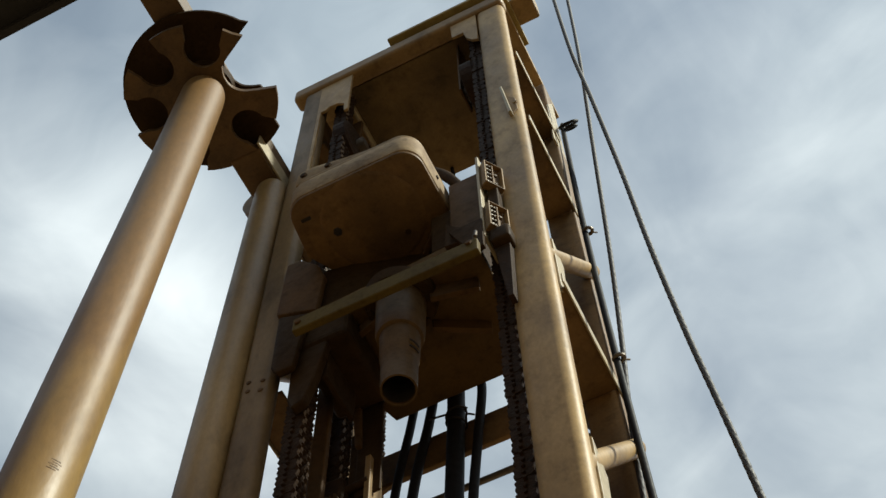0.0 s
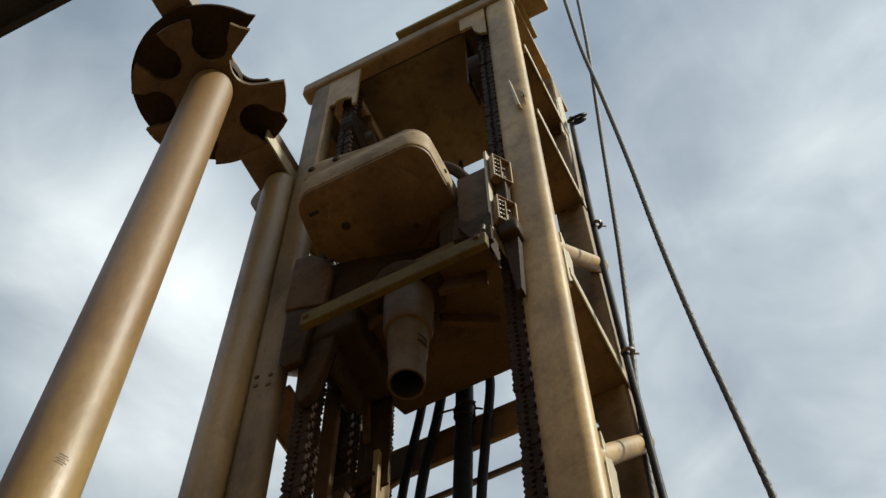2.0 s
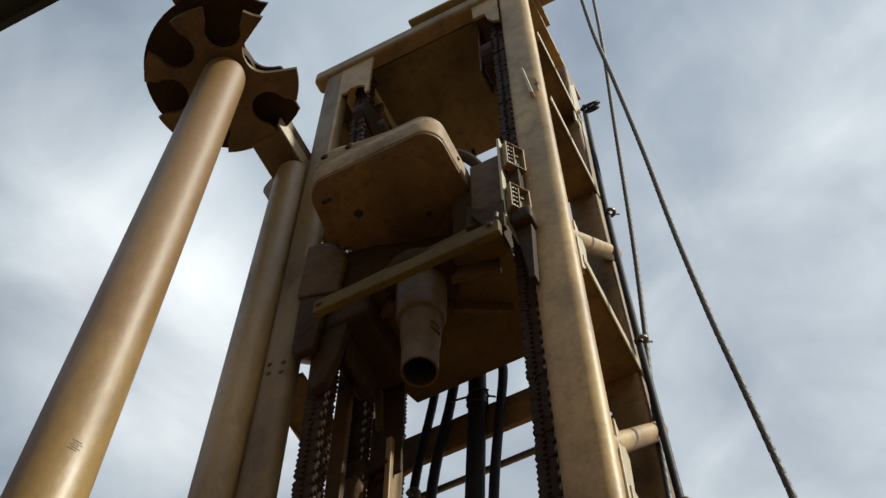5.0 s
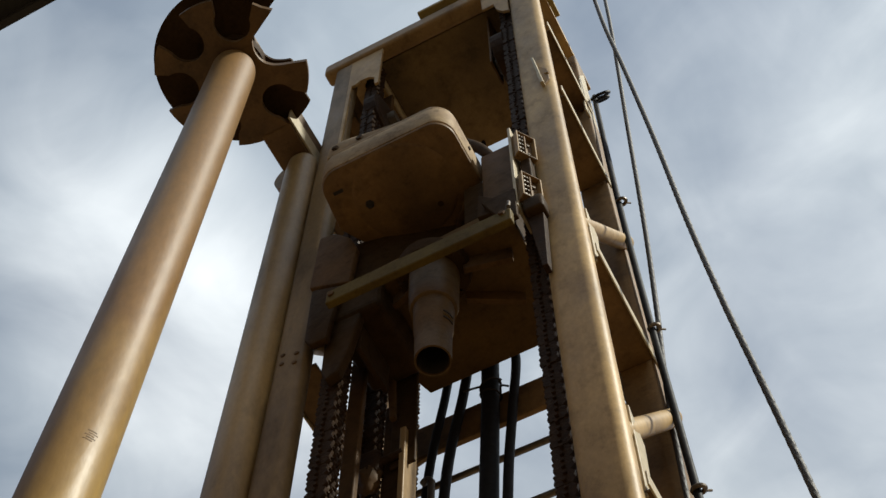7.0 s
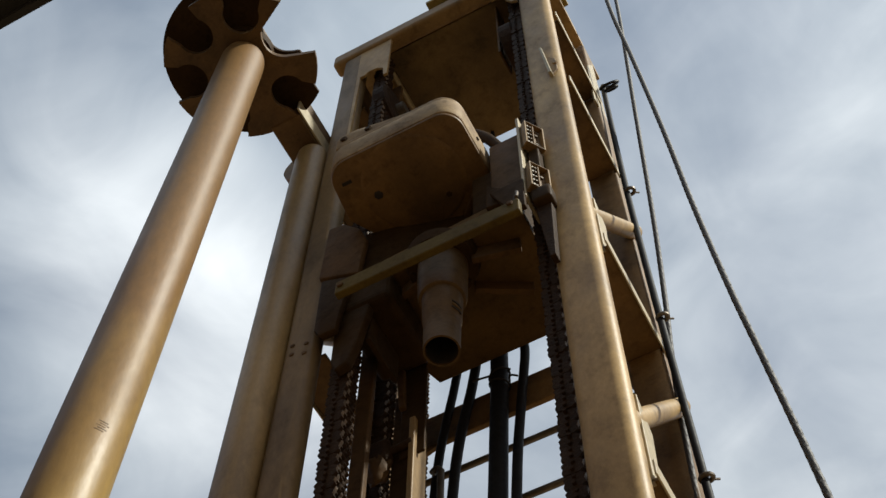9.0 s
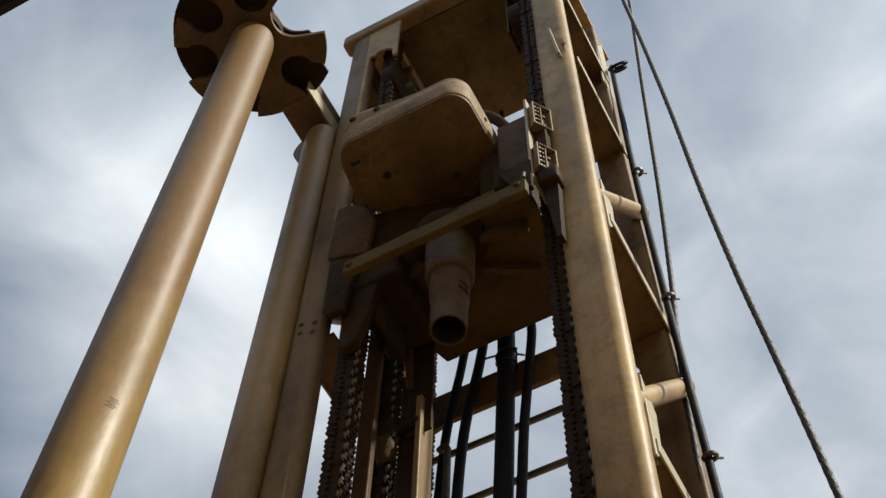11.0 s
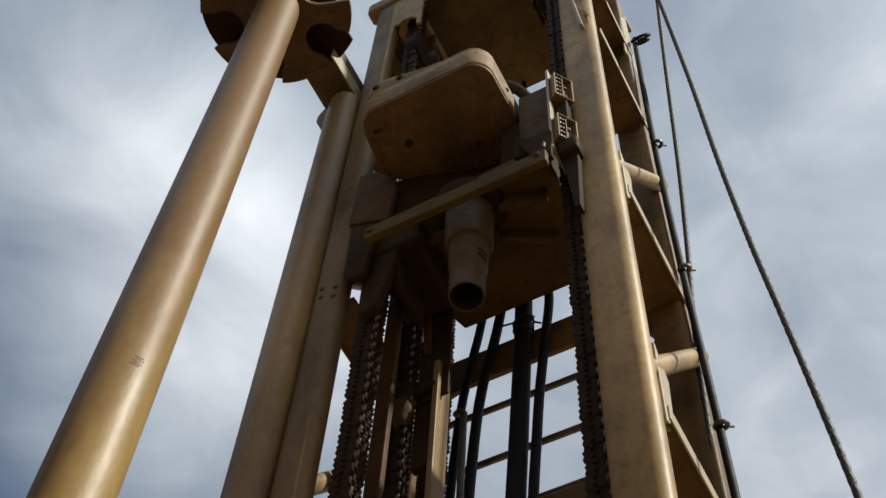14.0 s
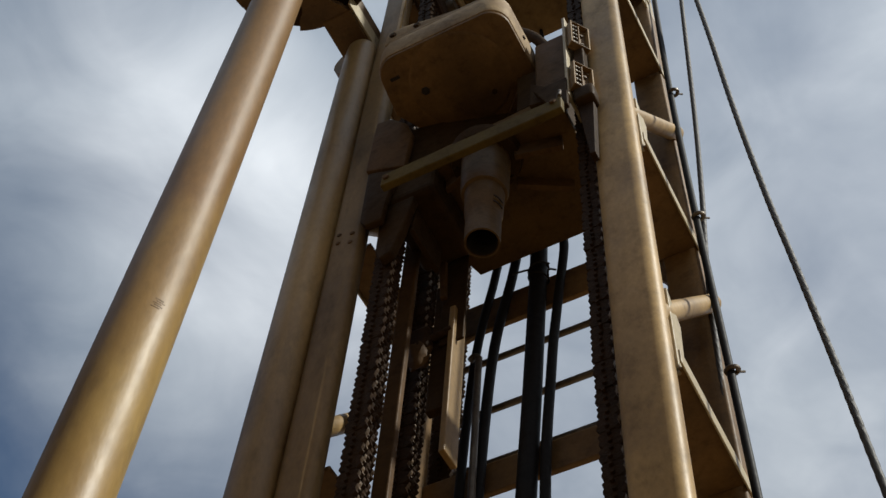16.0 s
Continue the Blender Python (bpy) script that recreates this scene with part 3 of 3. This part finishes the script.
def guide_tray(z0, z1):
    """An open guide shoe, turned to the outer side: back, four rims and two rows of bolts."""
    at, along, out = Vector((-0.530, 1.440, 0)), Vector((0.57, 0.82, 0)), Vector((0.82, -0.57, 0))
    wide, deep, w = 0.064, 0.018, 0.0045

    def turned(bm):
        for v in bm.verts:
            v.co = at + along * v.co.x + out * v.co.y + Vector((0, 0, v.co.z))
        return bm
    t = part("guide_box", turned(box(0, wide, -0.010, 0, z0, z1, 0.002)), TAN_DIRTY_SHADED, head)
    part("rim", turned(box(0, w, 0.0005, deep, z0, z1, 0.001)), TAN_WORN, t)
    part("rim", turned(box(wide - w, wide, 0.0005, deep, z0, z1, 0.001)), TAN_WORN, t)
    part("rim", turned(box(w, wide - w, 0.0005, deep, z0, z0 + w, 0.001)), TAN_DIRTY_SHADED, t)
    part("rim", turned(box(w, wide - w, 0.0005, deep, z1 - w, z1, 0.002)), TAN_DIRTY_SHADED, t)
    part("divider", turned(box(0.028, 0.032, 0.0005, deep - 0.004, z0 + w, z1 - w, 0.001)), TAN_DIRTY_SHADED, t)
    for k in range(5):
        z = z0 + (z1 - z0) * (k + 0.7) / 5.4
        for u in (0.0125, 0.0215):
            part("guide_bolt", bolt(at + along * u + out * 0.0005 + Vector((0, 0, z)), out, 0.0046, 0.013), BRIGHT if u < 0.02 else STEEL, t)
    for k in range(2):
        part("face_bolt", bolt(at + along * 0.045 + out * 0.0005 + Vector((0, 0, z0 + (z1 - z0) * (0.3 + 0.4 * k))), out, 0.006, 0.006), STEEL, t)


# right side, with its two guide shoes
# the plate's sunlit edge is put into its pale colour
part("side_plate", box(-0.546, -0.537, 1.436, 1.56, 4.77, 5.29, 0.002), TAN_PALE, head)
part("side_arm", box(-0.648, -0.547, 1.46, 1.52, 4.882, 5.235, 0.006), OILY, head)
part("arm_root", box(-0.715, -0.649, 1.475, 1.54, 4.882, 5.10, 0.006), GRIMY_SHADED, head)
part("arm_web", slab(((-0.655, 4.95), (-0.60, 4.882), (-0.548, 4.86), (-0.548, 4.79), (-0.66, 4.82)), 1.445, 1.459, 0.002, axis="y"), GRIMY_SHADED, head)
part("hanger", slab(((-0.64, 4.86), (-0.54, 4.86), (-0.54, 4.70), (-0.58, 4.70)), 1.429, 1.4445, 0.002, axis="y"), GRIMY_SHADED, head)
guide_tray(4.805, 4.950)
guide_tray(5.085, 5.235)
part("shoe_link", box(-0.528, -0.496, 1.462, 1.496, 4.951, 5.084, 0.004), GRIMY_SHADED, head)
part("guide_block", box(-0.530, -0.472, 1.445, 1.497, 4.735, 4.8045, 0.010, 3), GRIMY_SHADED, head, smooth=True)
part("guide_bar", slab(((-0.528, 4.734), (-0.482, 4.734), (-0.490, 4.46), (-0.505, 4.46)), 1.47, 1.498, 0.002, axis="y"), GREASE, head)
# left side, greasy, with the shade beside the gearbox put into its dark colour
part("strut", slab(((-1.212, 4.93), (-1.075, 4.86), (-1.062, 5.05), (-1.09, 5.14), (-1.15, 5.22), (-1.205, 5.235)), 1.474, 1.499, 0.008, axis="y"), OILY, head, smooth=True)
part("guide_block", slab(((-1.196, 4.64), (-1.175, 4.60), (-1.125, 4.60), (-1.118, 4.70), (-1.095, 4.858), (-1.20, 4.91)), 1.474, 1.499, 0.008, axis="y"), GRIMY_SHADED, head, smooth=True)
for x, z in ((-1.075, 4.677), (-0.572, 4.690)):
    part("bar_bolt", bolt((x, 1.404, z), (0, -1, 0), 0.010, 0.006), OILY, bar)
part("bar_hook", tube(((-0.566, 1.425, 4.735), (-0.556, 1.412, 4.75), (-0.550, 1.405, 4.735), (-0.552, 1.403, 4.71)), 0.005, 8), STEEL, bar, smooth=True)
# chain anchor below the head
part("anchor_plate", box(-1.049, -1.032, 1.75, 1.817, hz(4.55), hz(5.14), 0.003), TAN_WORN, head)
part("anchor_web", box(-1.112, -1.0495, 1.775, 1.80, hz(4.75), hz(5.30), 0.003), GRIMY_SHADED, head)
part("anchor_strap", slab(((-1.103, 4.849), (-1.076, 4.849), (-1.062, 4.54), (-1.080, 4.54)), 1.742, 1.758, 0.003, axis="y"), OILY, head)
# plain block standing in for the dark mass of chain beside the anchor
part("anchor_arm", box(-1.085, -1.01, 1.766, 1.7745, hz(5.0), hz(5.499), 0.003), GRIMY_SHADED, head)
part("chain_clevis", box(-1.165, -1.10, 1.73, 1.774, hz(4.98), hz(5.07), 0.012), GREASE, head)
lump = bmesh.new()
bmesh.ops.create_icosphere(lump, subdivisions=3, radius=1.0)
for v in lump.verts:
    d = 1.0 + 0.35 * noise.noise(v.co * 1.9) + 0.14 * noise.noise(v.co * 5.0)
    v.co = Vector((-1.132 + 0.034 * d * v.co.x, 1.752 + 0.026 * d * v.co.y, 4.325 + 0.062 * d * v.co.z))
part("grease_lump", lump, OILY, head, "brown lump of chain grease", smooth=True)
part("clevis_pin", rod((-1.135, 1.755, hz(5.025)), (-1.04, 1.7575, hz(5.04)), 0.012, 14), GREASE, head)

# ---- chains ----
PITCH = 0.0215


def link_mesh(width, rows):
    """Flat eye plates stacked side by side, as in a leaf chain."""
    hw, hl = width / 2, PITCH * 0.97
    pts = [(-hw, -hl * 0.55), (-hw * 0.62, -hl), (hw * 0.62, -hl), (hw, -hl * 0.55), (hw * 0.95, -hl * 0.25), (hw * 0.85, 0), (hw * 0.95, hl * 0.25), (hw, hl * 0.55), (hw * 0.62, hl), (-hw * 0.62, hl), (-hw, hl * 0.55), (-hw * 0.95, hl * 0.25), (-hw * 0.85, 0), (-hw * 0.95, -hl * 0.25)]
    b = None
    for r in rows:
        b = slab(pts, r * 0.011 - 0.0048, r * 0.011 + 0.0048, 0.0, b, "y")
    b = rod((0, -0.034, -PITCH / 2), (0, 0.034, -PITCH / 2), hw * 0.2, 8, b)
    me = bpy.data.meshes.new("link")
    bmesh.ops.recalc_face_normals(b, faces=b.faces[:])
    b.to_mesh(me)
    b.free()
    me.materials.append(GREASE)
    me.materials.append(CHAIN_EDGE)
    # only edges turned to +x are paler: painted sunlight from that side
    for p in me.polygons:
        p.material_index = 1 if p.normal.x > 0.75 and p.center.x > width * 0.4 and p.center.y < -0.005 else 0
    return me


for x, y, wd in ((-1.142, 1.57, 0.058), (-1.192, 1.82, 0.078), (-1.197, 2.03, 0.068), (-0.541, 1.565, 0.048)):
    ch = thing("leaf_chain", (x, y, 0.9), "greasy dark steel leaf chain hanging inside the mast", "chain", "feed chains of the mast")
    pair = (link_mesh(wd, (-2, 0, 2)), link_mesh(wd * 0.95, (-1, 1)))
    for k in range(278):
        o = new("link", pair[k % 2])
        o.parent = ch
        o.location = (random.uniform(-0.002, 0.002), random.uniform(-0.002, 0.002), PITCH * k)
        o.rotation_euler = (0, random.uniform(-0.05, 0.05), random.uniform(-0.06, 0.06))
# dark wheels, axles and hangers added to darken the cavities under the crown
for x in (-1.13, -0.585):
    sp = thing("cavity_wheel", (x, 1.64, 6.42), "dark wheel added to fill the shaded cavity under the mast crown", "sprocket", "sprockets of the mast crown")
    part("wheel", lathe((x - 0.03, 1.64, 6.42), (x + 0.03, 1.64, 6.42), ((0, 0.10), (0.1, 0.118), (0.9, 0.118), (1, 0.10)), 24), GREASE, sp)
    part("axle", rod((x - 0.06, 1.64, 6.42), (x + 0.06, 1.64, 6.42), 0.03, 16), STEEL, sp)
    part("hanger_plate", box(x - 0.055, x - 0.045, 1.585, 1.69, 6.36, 6.899, 0.003), OILY, sp)
rail = box(-1.168, -1.122, 1.67, 1.69, 0.1, 6.8, 0.004)
tagged(part("guide_rail", rail, OILY), "narrow dark brown steel guide rail between the chains", "rail")

# ---- hoses and ropes ----
HY = 1.936
HOSES = (
    (0.0130, ((-0.990, 5.02), (-1.000, 4.93), (-1.014, 4.83), (-1.070, 4.423), (-1.10, 3.6), (-1.10, 2.4))),
    (0.0150, ((-0.930, 5.02), (-0.938, 4.93), (-0.955, 4.805), (-1.014, 4.414), (-1.045, 3.6), (-1.04, 2.4))),
    (0.0265, ((-0.862, 5.02), (-0.864, 4.90), (-0.869, 4.732), (-0.886, 4.339), (-0.92, 3.5), (-0.92, 2.4))),
    (0.0140, ((-0.790, 5.02), (-0.783, 4.93), (-0.783, 4.845), (-0.805, 4.634), (-0.834, 4.309), (-0.86, 3.7), (-0.83, 2.4))),
)
part("hose_manifold", box(-1.02, -0.75, 1.842, 1.962, 5.02, 5.08, 0.008, 3), GRIMY_SHADED, head)
for r, pts in HOSES:
    x, z = pts[0]
    hose = thing("hydraulic_hose", (x, HY, z), "black rubber hydraulic hose hanging behind the drill head", "hose", "hoses behind the drill head")
    part("hose_body", tube([(x_, HY, z_) for x_, z_ in pts], r, 14), RUBBER, hose, smooth=True)
    part("ferrule", lathe((x, HY, z), (x - 0.006, HY, z - 0.07), ((0, r * 1.05), (0.1, r * 1.15), (0.9, r * 1.15), (1, r * 1.02)), 16), RUBBER, hose, smooth=True)
    part("nut", lathe((x, HY, z - 0.001), (x, HY, z - 0.018), ((0, r * 1.3), (1, r * 1.3)), 6), BORE, hose)
h = tube(((-0.79, 1.50, 5.282), (-0.765, 1.49, 5.40), (-0.715, 1.475, 5.43), (-0.654, 1.47, 5.33), (-0.605, 1.49, 5.20)), 0.017, 14)
tagged(part("gearbox_hose", h, GRIMY_SHADED, smooth=True), "brown hose bent from the gearbox to its side arm", "hose")
for a, b_ in ((-0.88, -0.90), (-0.74, -0.76)):
    h = tube(((-0.93, 1.55, 5.282), (-0.93, 1.62, 5.36), (-0.86, 1.80, 5.52), (a, 1.95, 5.95), (a, 2.06, 6.5), (b_, 2.08, 6.9)), 0.0085, 10)
    tagged(part("cable", h, RUBBER, smooth=True), "thin black cable looped up under the mast crown", "cable", "thin cables above the gearbox")
# hose down the outer side of the mast, with ties and a ring
h = tube(((-0.362, 1.97, 6.55), (-0.36, 1.94, 6.35), (-0.36, 1.87, 5.40), (-0.357, 1.845, 4.60), (-0.355, 1.85, 3.96), (-0.352, 1.84, 3.4), (-0.35, 1.84, 1.5)), 0.0098, 12)
side_hose = tagged(part("side_hose", h, RUBBER, smooth=True), "black rubber hose tied along the outer side of the mast", "hose")
for y, z in ((1.87, 5.40), (1.845, 4.60), (1.85, 3.94)):
    part("tie", tube([(-0.35 + 0.014 * math.cos(a), y + 0.014 * math.sin(a), z + 0.004 * math.sin(a)) for a in (k * math.pi / 5 for k in range(11))], 0.006, 8, steps=3), STEEL, side_hose)
    part("tie_end", rod((-0.342, y + 0.008, z), (-0.327, y + 0.022, z + 0.008), 0.003, 8), STEEL, side_hose)
coil = thing("hose_coil", (-0.345, 1.94, 6.45), "dark rubber hose end coiled at the side of the mast", "coil")
for k, (dx, dz, rr) in enumerate(((0.0, 0.0, 0.036), (0.007, 0.014, 0.031), (0.003, -0.012, 0.026))):
    loop = [(-0.335 + dx + rr * math.cos(a), 1.945 + 0.55 * rr * math.sin(a) + 0.006 * k, 6.47 + dz + 0.85 * rr * math.sin(a)) for a in (q * math.pi / 8 for q in range(17))]
    part("turn", tube(loop, 0.0055, 8, steps=2), RUBBER, coil, smooth=True)
# wire ties round the thick hose
for z, d in ((4.80, 1), (4.755, -1)):
    w = [(-0.866 + 0.030 * math.cos(a), HY + 0.030 * math.sin(a), z + 0.012 * math.sin(a + d)) for a in (k * math.pi / 6 for k in range(13))]
    w += [(-0.866 - d * 0.045, HY - 0.03, z - 0.02), (-0.866 - d * 0.07, HY - 0.035, z - 0.035 + d * 0.01)]
    tagged(part("wire_tie", tube(w, 0.0032, 8, steps=3), BORE, smooth=True), "twisted dark wire tie round the thick hose", "tie", "ties on the hoses")
# two bent pipes behind the chains
h = tube(((-1.06, 1.9, 4.43), (-1.05, 1.9, 4.44), (-1.035, 1.9, 4.42), (-1.035, 1.9, 4.3), (-1.04, 1.9, 3.2)), 0.010, 10)
tagged(part("thin_pipe", h, STEEL, smooth=True), "thin dark steel pipe bent over behind the chains", "pipe")

ro = laid_rope(((-0.17, 1.9, 7.8), (-0.204, 1.9, 7.0), (-0.26, 1.9, 6.06), (-0.307, 1.9, 5.25), (-0.341, 1.9, 4.77), (-0.372, 1.9, 4.38), (-0.40, 1.91, 3.75), (-0.42, 1.92, 2.6)), 0.0082)
tagged(part("wire_rope", ro, ROPE, smooth=True), "grey steel winch rope hanging beside the mast", "rope", "winch ropes")
ro = laid_rope(((-0.208, 1.7, 7.25), (-0.206, 1.7, 6.55), (-0.189, 1.7, 6.02), (-0.172, 1.7, 5.36), (-0.164, 1.7, 4.82), (-0.150, 1.7, 4.36), (-0.135, 1.7, 4.05), (-0.118, 1.7, 3.67), (-0.1, 1.7, 3.2), (-0.06, 1.7, 2.2), (0.1, 1.72, 0.0)), 0.0082)
tagged(part("wire_rope", ro, ROPE, smooth=True), "grey steel winch rope hanging free of the mast", "rope", "winch ropes")

# ---- canopy: black front edge, the rest unseen ----
can = thing("canopy", (-0.5, -1.8, 0), "black painted steel canopy roof before the mast, widened out of view on added posts", "canopy")
# roof widened behind the camera to keep low sky off the mast
roof = part("roof", box(-4.0, 3.0, -4.0, 0.396, 4.6, 4.64, 0.004), BLACK, can)
part("roof_edge", box(-4.0, 3.0, 0.380, 0.398, 4.56, 4.66, 0.003), BLACK, roof)
# purlins and posts are added, all out of view
for y in (-3.5, -2.3, -1.1, -0.1):
    part("roof_purlin", box(-3.95, 2.95, y - 0.03, y + 0.03, 4.52, 4.599, 0.003), BLACK, roof)
for x in (-3.9, 2.9):
    for y in (-3.9, 0.3):
        part("canopy_post", box(x - 0.05, x + 0.05, y - 0.05, y + 0.05, 0, 4.599, 0.004), BLACK, can)
